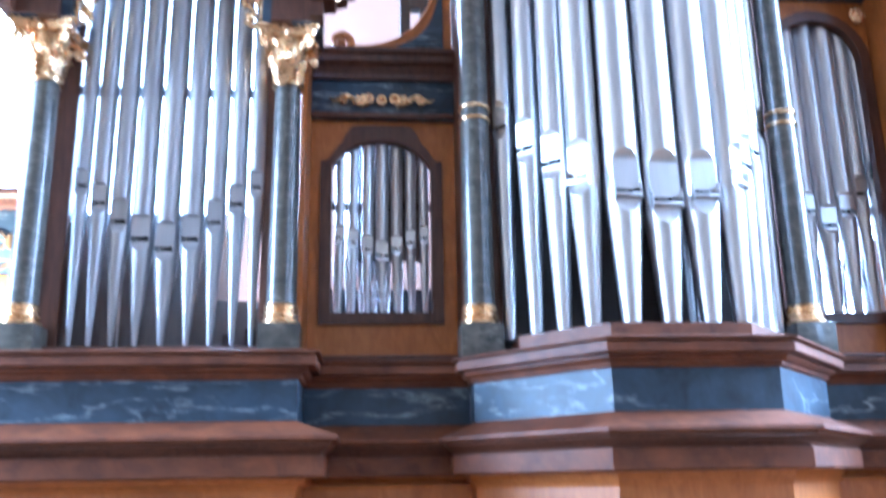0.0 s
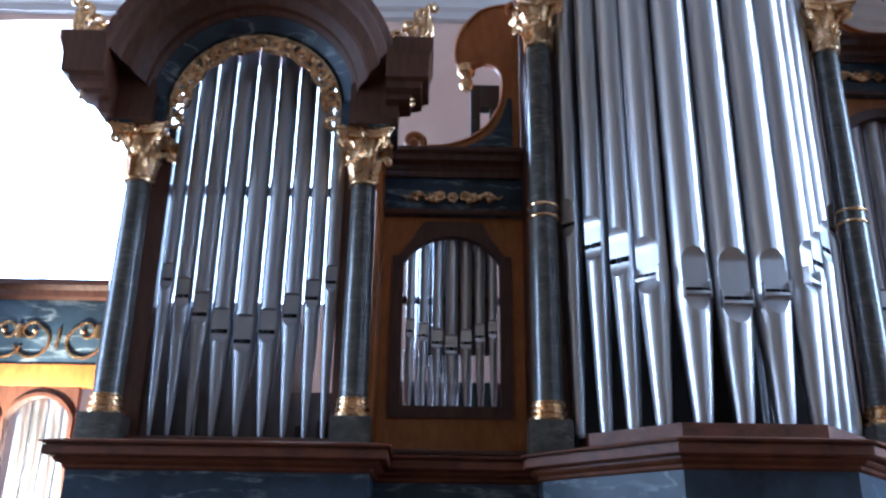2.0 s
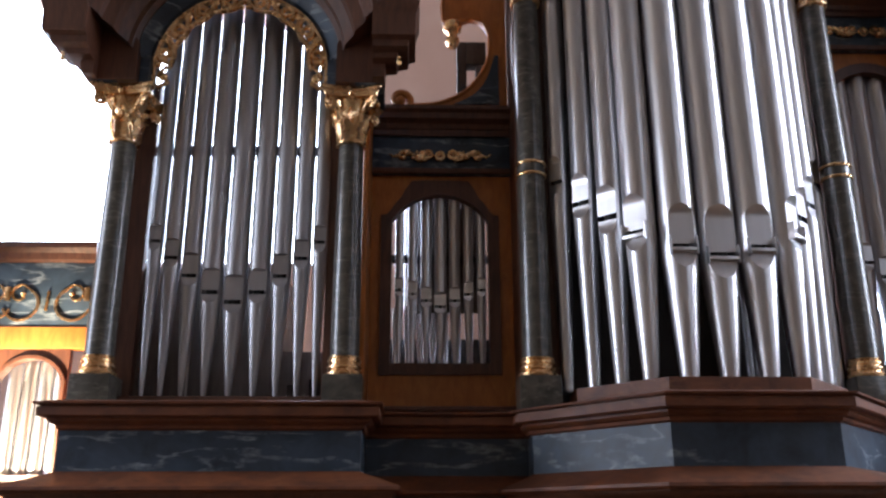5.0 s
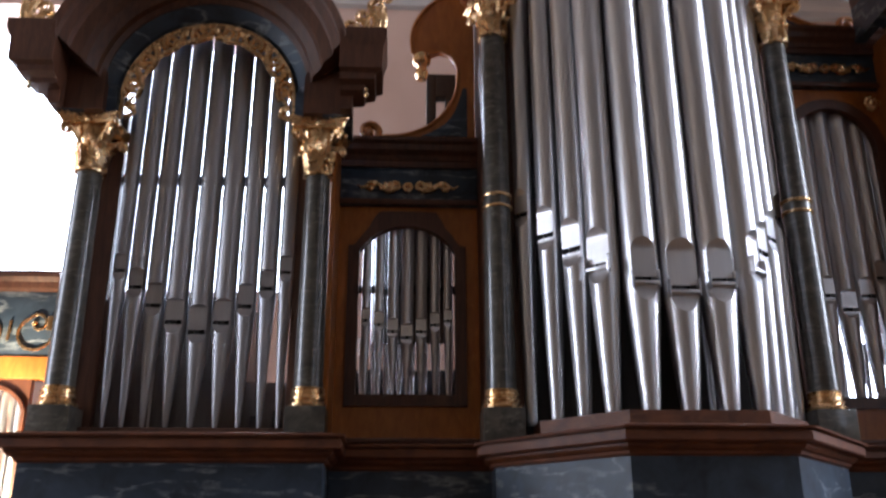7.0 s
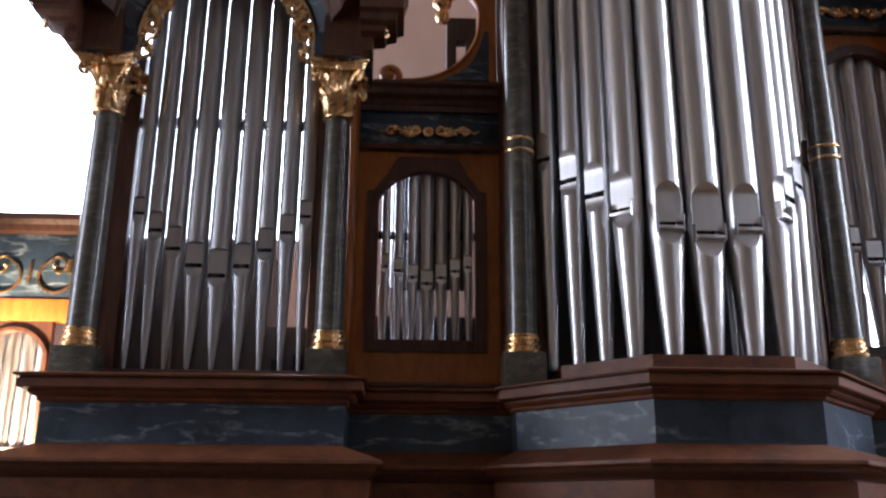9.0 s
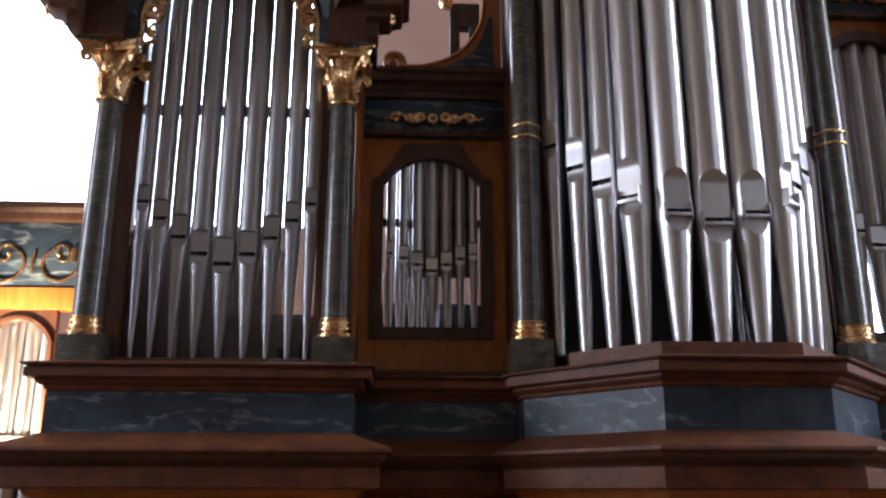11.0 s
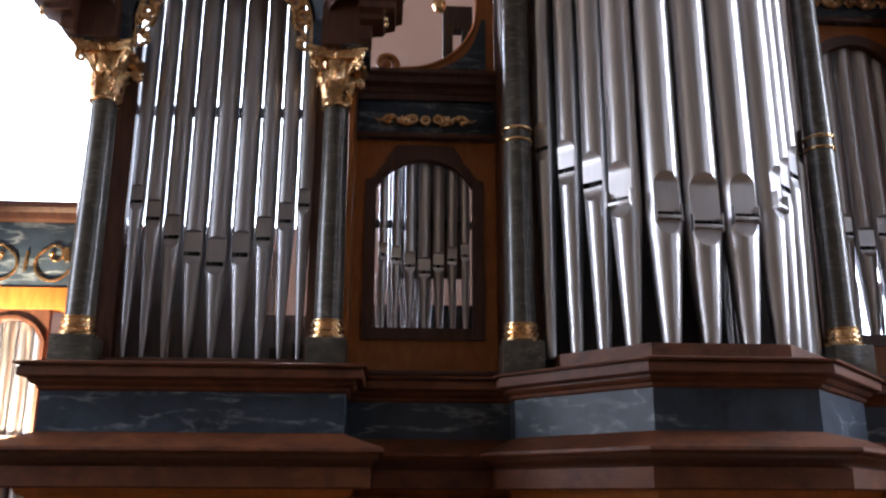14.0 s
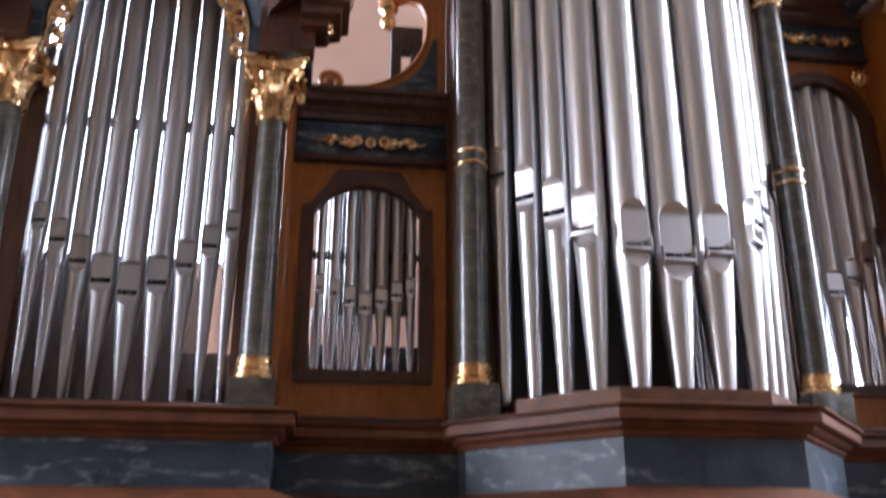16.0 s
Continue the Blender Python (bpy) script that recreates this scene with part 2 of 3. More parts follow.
bm = prism([(X_LEFT, WZ0), *window_outline(WX, WW, WZ1), *window_outline(4.95, 2.05, WZ1 - 0.5), (X_RIGHT, WZ0), (X_RIGHT, Z_TOP), (X_LEFT, Z_TOP)], Y_BACK, Y_BACK + 0.45)
for a, b, top in ((X_LEFT, 2.9, WZ0), (2.9, 7.0, 2.4), (7.0, X_RIGHT, WZ0)):
    box(bm, a, Y_BACK, 0, b, Y_BACK + 0.45, top, bevel=0)
setting("wall_back", bm, WALL, "pale pink plastered church wall behind the organ", "wall")
setting("trim", moulding([(X_LEFT, Y_BACK), (X_RIGHT, Y_BACK)], [(0, 5.66), (0.05, 5.67), (0.06, 5.72), (0.10, 5.74), (0.12, 5.82), (0.17, 5.86), (0.20, 5.93), (0.20, 5.98), (0, 6.0)]),
        WHITE, "white stucco cornice along the church wall", "cornice")


def side_wall(name, x0, x1, holes, sill, top):
    bm = bmesh.new()
    y = Y_FRONT
    for a, b in holes:
        box(bm, x0, y, 0, x1, a, Z_TOP, bevel=0)
        box(bm, x0, a, 0, x1, b, sill, bevel=0)
        box(bm, x0, a, top, x1, b, Z_TOP, bevel=0)
        y = b
    box(bm, x0, y, 0, x1, Y_BACK + 0.45, Z_TOP, bevel=0)
    setting(name, bm, NAVE, "cream plastered side wall with tall windows", "wall")


side_wall("wall_left", X_LEFT - 0.4, X_LEFT, [(1.45, 3.15)], 1.9, 5.1)
# the right wall's first opening is added for that nave fill light
side_wall("wall_right", X_RIGHT, X_RIGHT + 0.4, [(-5.8, -4.2), (1.6, 4.0)], 3.2, 9.2)
# added pier, out of view: blocks the right window's light from the back wall
setting("light_blocking_pier", boxes((4.2, 4.4, 0, 4.6, Y_BACK - 0.003, Z_TOP), bevel=0), NAVE, "added plastered pier, out of view, that keeps window light off the back wall", "wall")
setting("wall_front", boxes((X_LEFT, Y_FRONT - 0.4, 0, X_RIGHT, Y_FRONT, Z_TOP), bevel=0), NAVE, "cream plastered far wall", "wall")


# the overexposed sky outside the back windows
m, n, l, b = material("bright_sky", 1.0)
b.inputs["Base Color"].default_value = (0, 0, 0, 1)
b.inputs["Emission Color"].default_value = (0.74, 0.87, 1.0, 1)
b.inputs["Emission Strength"].default_value = 10
SKYGLOW = m
setting("backdrop", boxes((WX - 4.2, Y_BACK + 1.6, 0.5, 9.2, Y_BACK + 1.62, 8.5), bevel=0), SKYGLOW, "glaring white sky outside the windows", "sky")


# ---- organ pipes ----
def pipe(name, place, turn, R, slit, base, top, lip, low, group, label, beard=False, flat=0.74, square=False, tip=0.3, metal=None):
    """A facade pipe: foot, body with its flattened lips, slot and, on the largest, a box beard."""
    x, y = place
    metal = metal or TIN
    ob = thing(name, (x, y, base), label, "organ pipe", group)
    ob.rotation_euler = (0, 0, radians(turn))
    w0 = flat * R
    zs = slit - base
    H = top - base
    M, N = 6, 26

    def ring(r, w, z):
        w = min(max(w, 0.03 * r), 0.97 * r)
        th = math.asin(w / r)
        d = r * math.cos(th)
        pts = [(-w + 2 * w * k / M, -d, z) for k in range(M)]
        a0, a1 = -math.pi / 2 + th, 1.5 * math.pi - th
        return pts + [(r * math.cos(a0 + (a1 - a0) * k / N), r * math.sin(a0 + (a1 - a0) * k / N), z) for k in range(N)]

    # the body, whose upper lip is a rounded flat
    rows = []
    gap = (0.32 if beard else 0.42 if square else 0.5) * w0 + 0.003
    rows += [(R, w0, zs), (R, w0, zs + gap)]
    straight = lip - (0.25 * w0 if square else w0)
    for z in np.linspace(zs + gap + 0.002, zs + straight, 4):
        rows.append((R, w0, z))
    for a in np.linspace(0.12, 1, 9):
        if square:
            rows.append((R, w0 * (1 - a ** 3), zs + straight + a * 0.25 * w0))
        else:
            rows.append((R, w0 * math.sqrt(max(1 - a * a, 0)), zs + straight + a * w0))
    rows += [(R, 0, zs + lip + 0.01 + (H - zs - lip) * k / 4) for k in range(5)]
    bm = bmesh.new()
    loft(bm, [ring(*r) for r in rows], skip={(0, j) for j in range(M)})
    part("body", bm, metal, ob, angle=14)
    # the conical foot with its lower lip
    rt = tip * R + 0.004
    rows = [(rt * 0.8, 0, 0), (rt, 0, 0.012)]
    zl = zs - low
    for z in np.linspace(0.03, zl - 0.005, 5):
        rows.append((rt + (R - rt) * (z / zs) ** 0.92, 0, z))
    for a in np.linspace(1, 0, 8):
        z = zs - low * a
        rows.append((rt + (R - rt) * (z / zs) ** 0.92, w0 * math.sqrt(max(1 - a * a, 0)), z))
    bm = bmesh.new()
    loft(bm, [ring(*r) for r in rows])
    part("foot", bm, FOOT if metal is TIN else metal, ob, angle=14)
    # black plug behind the mouth: the hollow pipe's shade as plain colour
    rs = min(0.55 * R, 0.8 * R * math.cos(math.asin(flat)))
    part("slot", lathe([(0.9 * rs, zs - 0.004), (rs, zs + 0.002), (rs, zs + gap * 1.6), (0.9 * rs, zs + gap * 2)], 14), BLACK, ob)
    if beard:
        d = R * math.cos(math.asin(flat))
        part("beard", boxes((-w0 * 0.97, -d - 0.026, zs - 0.016, w0 * 0.97, -d + 0.01, zs - 0.001), bevel=0.003), LIP, ob, "tin box beard below the slot")
        for s in (-1, 1):
            part("ear", boxes((s * w0 * 1.0 - 0.002, -d - 0.03, zs - 0.03, s * w0 * 1.0 + 0.002, -d + 0.012, zs + 0.05), bevel=0.001), LIP, ob)
    return ob


# ---- gilded things ----
def capital_parts(parent, x, y, z, r, half, h):
    """A gilded Corinthian capital: astragal and bell, two tiers of leaves, corner volutes and abacus."""
    cap = part("capital", lathe([(r * 1.02, 0), (r * 1.16, 0.006), (r * 1.18, 0.014), (r * 1.04, 0.022), (r * 1.0, 0.03), (r * 1.05, h * 0.45),
                                 (r * 1.25, h * 0.72), (r * 1.55, h * 0.86)], 28, (x, y, z)), GOLD, parent, "gilded leafy Corinthian capital")
    for tier, (count, z0, lh, out, wd, off) in enumerate(((8, 0.022, h * 0.50, 0.030, r * 0.84, 0.5), (8, h * 0.34, h * 0.36, 0.040, r * 0.52, 0.0))):
        for k in range(count):
            a = 2 * math.pi * (k + off) / count
            bm = bmesh.new()
            rows = []
            for i in range(9):
                t = i / 8
                rad = r * 1.06 + out * t ** 2.4 + 0.004
                zz = z0 + lh * (t if t < 0.8 else 0.8 + 0.55 * (t - 0.8) - 3.2 * (t - 0.8) ** 2)
                wid = wd * (0.62 + 0.38 * math.sin(math.pi * min(t * 1.1, 1))) * (1 - 0.75 * max(t - 0.7, 0) / 0.3) * (1 + 0.07 * (-1) ** i)
                row = []
                for j in range(5):
                    s = (j - 2) / 2
                    q = rad - 0.011 * abs(s) ** 1.5 + 0.005 * (j == 2)
                    px, py = q, s * wid / 2
                    row.append((x + px * math.cos(a) - py * math.sin(a), y + px * math.sin(a) + py * math.cos(a), z + zz))
                rows.append(row)
            loft(bm, rows, closed=False)
            bmesh.ops.solidify(bm, geom=list(bm.faces), thickness=0.004)
            part("leaf", bm, GOLD, cap)
    for k in range(4):
        a = math.pi / 4 + k * math.pi / 2
        bm = bmesh.new()
        line = [(r * 1.05, h * 0.42), (r * 1.25, h * 0.62), (half * 0.86, h * 0.80)] + spiral(half * 0.98, h * 0.72, h * 0.095, h * 0.02, 100, -420, 26)
        pts = [(x + p * math.cos(a), y + p * math.sin(a), z + q) for p, q in line]
        tube(bm, pts, (0.012, 0.008), 8)
        part("volute", bm, GOLD, cap)
    outline = []
    for k in range(4):
        for s in np.linspace(-1, 1, 7):
            d = half * (0.80 + 0.20 * s * s)
            px, py = s * half * 0.92, -d
            ca, sa = math.cos(k * math.pi / 2), math.sin(k * math.pi / 2)
            outline.append((px * ca - py * sa, px * sa + py * ca))
    bm = bmesh.new()
    loft(bm, [[(x + q * px, y + q * py, z + zz) for px, py in outline] for q, zz in
              ((0.70, h * 0.82), (0.86, h * 0.835), (0.875, h * 0.875), (0.90, h * 0.885), (0.905, h * 0.91), (0.97, h * 0.93), (1.0, h * 0.945), (1.0, h), (0.98, h + 0.003))])
    part("abacus", bm, GOLD, cap)
    for k in range(4):
        bm = bmesh.new()
        a = k * math.pi / 2
        blob(bm, x + half * 0.85 * math.cos(a), y + half * 0.85 * math.sin(a), z + h * 0.87, 0.012, 0.012, 0.020)
        part("flower", bm, GOLD, cap)
    return cap


def column(parent, x, y, z0, z1, r, cap_h, half, ring_z=None):
    """A marbled column: block, gilded moulded base, shaft, gilded rings and capital."""
    col = part("column", lathe([(r * 1.05, z0 + 0.075), (r * 1.04, z0 + 0.10), (r * 1.04, z0 + (z1 - z0) * 0.3), (r * 0.93, z1)], 36, (x, y, 0)), GREEN, parent,
               "dark green marbled column shaft")
    q = r * 1.4
    part("block", boxes((x - q, y - q, z0 - 0.15, x + q, y + q, z0), bevel=0.004), GREEN, col)
    part("base", lathe([(r * 1.30, z0), (r * 1.36, z0 + 0.006), (r * 1.36, z0 + 0.014), (r * 1.22, z0 + 0.022), (r * 1.17, z0 + 0.03), (r * 1.26, z0 + 0.036), (r * 1.26, z0 + 0.043),
                        (r * 1.12, z0 + 0.05), (r * 1.1, z0 + 0.056), (r * 1.2, z0 + 0.062), (r * 1.2, z0 + 0.07), (r * 1.1, z0 + 0.076), (r * 1.14, z0 + 0.08), (r * 1.14, z0 + 0.086), (r * 1.04, z0 + 0.09)], 32, (x, y, 0)), GOLD, col,
         "gilded turned column base")
    for rz in ring_z or ():
        part("ring", lathe([(r * 1.02, rz - 0.009), (r * 1.12, rz - 0.006), (r * 1.15, rz), (r * 1.12, rz + 0.006), (r * 1.02, rz + 0.009)], 32, (x, y, 0)), GOLD, col, "gilded ring")
    capital_parts(col, x, y, z1, r, half, cap_h)
    return col


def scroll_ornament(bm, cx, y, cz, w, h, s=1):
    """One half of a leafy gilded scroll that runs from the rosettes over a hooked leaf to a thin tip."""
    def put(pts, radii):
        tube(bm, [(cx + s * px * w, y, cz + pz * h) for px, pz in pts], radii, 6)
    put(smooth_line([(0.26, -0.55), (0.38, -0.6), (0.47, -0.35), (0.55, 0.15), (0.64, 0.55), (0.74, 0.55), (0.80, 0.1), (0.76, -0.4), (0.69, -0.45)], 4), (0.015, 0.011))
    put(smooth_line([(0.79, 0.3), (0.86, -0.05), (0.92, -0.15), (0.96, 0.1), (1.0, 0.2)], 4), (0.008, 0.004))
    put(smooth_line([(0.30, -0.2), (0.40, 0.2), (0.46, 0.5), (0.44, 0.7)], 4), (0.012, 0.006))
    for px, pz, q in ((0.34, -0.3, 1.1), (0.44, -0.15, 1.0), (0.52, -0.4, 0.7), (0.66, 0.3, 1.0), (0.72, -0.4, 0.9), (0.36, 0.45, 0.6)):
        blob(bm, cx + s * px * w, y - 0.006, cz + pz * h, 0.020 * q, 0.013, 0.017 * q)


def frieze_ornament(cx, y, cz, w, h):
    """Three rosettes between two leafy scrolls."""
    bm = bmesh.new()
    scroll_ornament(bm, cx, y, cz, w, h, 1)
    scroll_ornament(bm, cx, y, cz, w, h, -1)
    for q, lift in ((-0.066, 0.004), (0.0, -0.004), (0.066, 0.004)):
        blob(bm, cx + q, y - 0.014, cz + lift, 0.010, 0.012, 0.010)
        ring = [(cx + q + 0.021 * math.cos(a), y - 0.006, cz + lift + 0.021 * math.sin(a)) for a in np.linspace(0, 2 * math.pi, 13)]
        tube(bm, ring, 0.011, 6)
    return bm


# ---- the organ case: plinths ----
CX = 1.065  # axis of the middle tower
CORNICE = [(0, 1.905), (0.012, 1.912), (0.016, 1.925), (0.030, 1.930), (0.042, 1.942), (0.042, 1.952), (0.070, 1.955), (0.076, 1.960), (0.076, 1.992), (0.066, 1.995), (0.066, 2.001), (0.088, 2.004), (0.090, 2.012), (0.0, 2.03)]
BAND = [(0.0, 1.735), (0.0, 1.905)]


def ledge(out):
    return [(0.0, 1.742), (0.006, 1.738), (out - 0.012, 1.682), (out, 1.676), (out + 0.002, 1.664), (out - 0.006, 1.657), (out - 0.02, 1.654)]


def under(out):
    return [(out - 0.02, 1.654), (out - 0.026, 1.64), (out - 0.045, 1.628), (out - 0.06, 1.612), (out - 0.062, 1.604)]


def foot_board(out):
    return [(out - 0.064, 1.604), (out - 0.05, 1.603), (out - 0.05, 1.53), (out - 0.056, 1.524), (out - 0.12, 1.522)]


def plinth(parent, path, out, lower=True, mid=RED):
    part("cornice", moulding(path, CORNICE), mid, parent, "red-brown marbled cornice moulding", angle=25)
    part("marble_band", moulding(path, BAND), BLUE, parent, "blue-grey marbled panel band with pale veins", smooth=False)
    part("ledge", moulding(path, ledge(out)), mid, parent, "sloping red-brown marbled ledge", angle=25)
    part("ledge_moulding", moulding(path, under(out)), DARKWOOD, parent)
    part("foot_board", moulding(path, foot_board(out)), mid, parent, smooth=False)
    if lower:
        part("lower_panel", moulding(path, [(out - 0.12, 1.522), (out - 0.13, 1.50), (0.01, 1.49), (0.0, 1.47), (0.0, 0.12), (0.03, 0.11), (0.03, 0.0)]), WOOD, parent,
             "golden-brown wooden lower case panel", smooth=False)
    inner = path if len(path) > 2 else [(path[0][0], 4.0), *path, (path[1][0], 4.0)]
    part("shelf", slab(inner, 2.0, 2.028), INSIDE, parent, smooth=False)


P_MID = [(CX - 0.793, 4.05), (CX - 0.793, 3.560), (CX - 0.33, 3.036), (CX + 0.33, 3.036), (CX + 0.793, 3.560), (CX + 0.793, 4.05)]
TX = -1.11
P_LEFT = [(TX - 0.585, 4.05), (TX - 0.585, 3.35), (TX + 0.645, 3.35), (TX + 0.645, 4.05)]
RX = 3.22
P_RIGHT = [(RX - 0.62, 4.05), (RX - 0.62, 3.35), (RX + 0.62, 3.35), (RX + 0.62, 4.05)]

mid = thing("organ_tower", (0, 0, 0), "tall polygonal organ tower with marbled plinth and gilded columns", "organ case", "organ case")
plinth(mid, P_MID, 0.15)
STEP = [(CX - 0.60, 3.68), (CX - 0.60, 3.482), (CX - 0.29, 3.15), (CX + 0.29, 3.15), (CX + 0.60, 3.482), (CX + 0.60, 3.68)]
part("toe_board", slab(STEP, 2.03, 2.10), RED, mid, "red-brown marbled toe board under the pipes", smooth=False)
# near-black panel stands in for the shade behind and between the pipes
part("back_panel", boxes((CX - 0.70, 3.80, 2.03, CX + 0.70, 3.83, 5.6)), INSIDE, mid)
for s in (-1, 1):
    part("side_panel", boxes((CX + s * 0.80 - 0.012, 3.70, 2.03, CX + s * 0.80 + 0.012, 4.3, 5.3)), DARKWOOD, mid)
    part("stile", boxes((CX + s * 0.665 - 0.03, 3.66, 2.03, CX + s * 0.665 + 0.03, 3.72, 5.3)), DARKWOOD, mid)
    column(mid, CX + s * 0.754, 3.60, 2.165, 4.10, 0.066, 0.26, 0.142, (3.145, 3.205))
    x = CX + s * 0.754
    bm = boxes((x - 0.075, 3.53, 4.372, x + 0.075, 3.71, 4.42), (x - 0.055, 3.55, 4.42, x + 0.055, 3.71, 5.3))
    part("upper_pier", bm, WOOD, mid, "golden-brown wooden pier above the capital")
part("entablature", moulding([(CX - 0.86, 4.1), (CX - 0.86, 3.46), (CX - 0.36, 3.02), (CX + 0.36, 3.02), (CX + 0.86, 3.46), (CX + 0.86, 4.1)],
                             [(0, 5.3), (0, 5.5), (0.05, 5.54), (0.06, 5.6), (0.14, 5.66), (0.14, 5.72), (-0.2, 5.74), (-0.2, 5.3)]), DARKWOOD, mid)

for dx, r in ((0.255, 0.022), (0.215, 0.016)):
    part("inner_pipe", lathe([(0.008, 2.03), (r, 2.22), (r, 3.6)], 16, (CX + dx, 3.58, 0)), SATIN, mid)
# the middle tower's pipes: three in front, four along each flank
FACADE = "burnished tin facade pipe with a flattened mouth"
AXIS, FLANK = CX + 0.012, 47  # the front row's axis and the line of the flanks
FRONT_Y = 3.290
for dx, R, slit, lip, low, flat in ((0.0, 0.085, 2.630, 0.238, 0.098, 0.76), (-0.170, 0.083, 2.668, 0.204, 0.086, 0.67), (0.170, 0.083, 2.666, 0.202, 0.092, 0.67)):
    pipe("organ_pipe", (AXIS + dx, FRONT_Y), 0, R, slit, 2.10, 5.45, lip, low, "pipes of the tall tower", FACADE + " and box beard", beard=True, tip=0.40, flat=flat)
for s in (-1, 1):
    for k, (R, slit, lip, low) in enumerate(((0.071, 2.747, 0.186, 0.080), (0.063, 2.850, 0.168, 0.072), (0.057, 2.958, 0.160, 0.066), (0.050, 3.105, 0.145, 0.058))):
        a = radians(FLANK)
        run, inset = 0.142 * k, R * math.cos(math.asin(0.77))
        px = (0.359 if s < 0 else 0.352) + run * math.cos(a) - inset * math.sin(a)
        py = 3.288 + run * math.sin(a) + inset * math.cos(a)
        pipe("organ_pipe", (AXIS + s * px, py), s * 42.5, R, slit, 2.10, 5.45, lip, low, "pipes of the tall tower", FACADE + " and box beard" if k == 0 else FACADE, beard=k == 0, tip=0.40, flat=0.77)

# ---- the round-headed tower ----
def round_tower(cx, lift, path, half=0.71, frieze=0.0):
    tower = thing("organ_tower", (0, 0, 0), "round-headed organ tower with arched dark cornice and gilded arch", "organ case", "organ case")
    plinth(tower, path, 0.165)
    part("toe_board", boxes((cx - 0.52, 3.62, 2.028, cx + 0.52, 3.80, 2.085)), DARKWOOD, tower)
    zc = 3.28 + lift
    az, ro, ri = zc + 0.388, 0.425, 0.335  # centre height and radii of the gilded arch
    for s in (-1, 1):
        x = cx + s * 0.547
        column(tower, x, 3.585, 2.165, zc, 0.063, 0.275, 0.148)
        a, b = sorted((cx + s * 0.435, cx + s * 0.55))
        part("jamb", boxes((a, 3.70, 2.03, b, 3.76, zc + 0.4)), DARKWOOD, tower)
        a, b = sorted((cx + s * 0.605, cx + s * 0.63))
        part("side_panel", boxes((a, 3.66, 2.03, b, 4.2, zc + 0.3)), WOOD, tower)
        # entablature block above the column, stepping out to the cornice
        p = [(cx + s * half, 3.48 + 1.8 * frieze), (cx + s * half, 3.37), (cx + s * 0.655, 3.37)]
        if s > 0:
            p = p[::-1]
        z0 = zc + 0.277
        if frieze:
            part("frieze_block", moulding(p, [(-0.05, z0), (0.012, z0), (0.012, z0 + 0.022), (0.0, z0 + 0.026), (0.0, z0 + frieze), (-0.05, z0 + frieze)]), BLUE, tower, "blue-grey marbled frieze block", smooth=False)
            z0 += frieze
        part("cornice_block", moulding(p, [(-0.05, z0), (0.0, z0), (0.004, z0 + 0.065), (0.055, z0 + 0.07), (0.065, z0 + 0.09), (0.11, z0 + 0.10), (0.115, z0 + 0.13), (0.145, z0 + 0.14),
                                           (0.148, z0 + 0.25), (0.155, z0 + 0.27), (0.165, z0 + 0.30), (0.165, z0 + 0.345), (-0.05, z0 + 0.352)]), DARKWOOD, tower, "dark red-brown stepped cornice end", angle=25)
        poly = [(s * 0.475, zc + 0.2765), (s * 0.70, zc + 0.2765), (s * 0.70, zc + 0.66), (s * 0.60, zc + 0.66), (s * 0.475, zc + 0.48)]
        part("shoulder", prism([(cx + a, c) for a, c in poly], 3.425, 3.60), DARKWOOD, tower, smooth=False)
        a, b = sorted((cx + s * 0.565, cx + s * (half - 0.01)))
        part("core", boxes((a, 3.43, zc + 0.276, b, 3.72, z0 + 0.26)), BLUE, tower)
        poly = [(s * (ro + 0.004), zc + 0.2765), (s * 0.70, zc + 0.2765), (s * 0.70, zc + 0.60), (s * 0.60, zc + 0.60), (s * (ro + 0.004), az + 0.02)]
        part("haunch", prism([(cx + a, c) for a, c in poly], 3.475, 3.60), BLUE, tower, "dark blue marbled wall beside the arch", smooth=False)
        part("drop", lathe([(0.002, -0.05), (0.010, -0.042), (0.012, -0.03), (0.005, -0.015), (0.010, -0.006), (0.008, 0.0)], 12, (cx + s * (half + 0.07), 3.315, z0 + 0.078)), GOLD, tower, "small turned gilded drop")
        # gilded leaf spray standing on the cornice corner
        bm = bmesh.new()
        gx, gy, gz = cx + s * (half + 0.10), 3.30, z0 + 0.352
        for q, (px, pz, r0) in enumerate(((0.06, 0.235, 0.03), (0.01, 0.20, 0.034), (-0.05, 0.13, 0.034), (-0.11, 0.075, 0.032), (-0.165, 0.05, 0.026))):
            line = [(gx + s * px * 0.2, gz), (gx + s * px * 0.6, gz + pz * 0.5)] + spiral(gx + s * px, gz + pz - 0.02, r0, 0.006, 200 if s > 0 else -20, -190 if s > 0 else 370, 12)
            tube(bm, [(a, gy, c) for a, c in line], (0.017, 0.008), 7)
            blob(bm, gx + s * px * 0.75, gy, gz + 0.01 + 0.4 * pz, 0.020, 0.016, 0.02 + 0.25 * pz)
        part("leaf_spray", bm, GOLD, tower, "gilded carved leaf spray")
    # gilded openwork arch
    def arc_band(r0, r1, y0, y1, a0=0, a1=180, steps=40):
        o = [(cx + r1 * math.cos(radians(a)), az + r1 * math.sin(radians(a))) for a in np.linspace(a0, a1, steps)]
        i = [(cx + r0 * math.cos(radians(a)), az + r0 * math.sin(radians(a))) for a in np.linspace(a1, a0, steps)]
        return prism(o + i, y0, y1)
    arch = part("gilded_arch", arc_band(ro - 0.014, ro, 3.50, 3.535), GOLD, tower, "gilded openwork arch of scrolls", smooth=False)
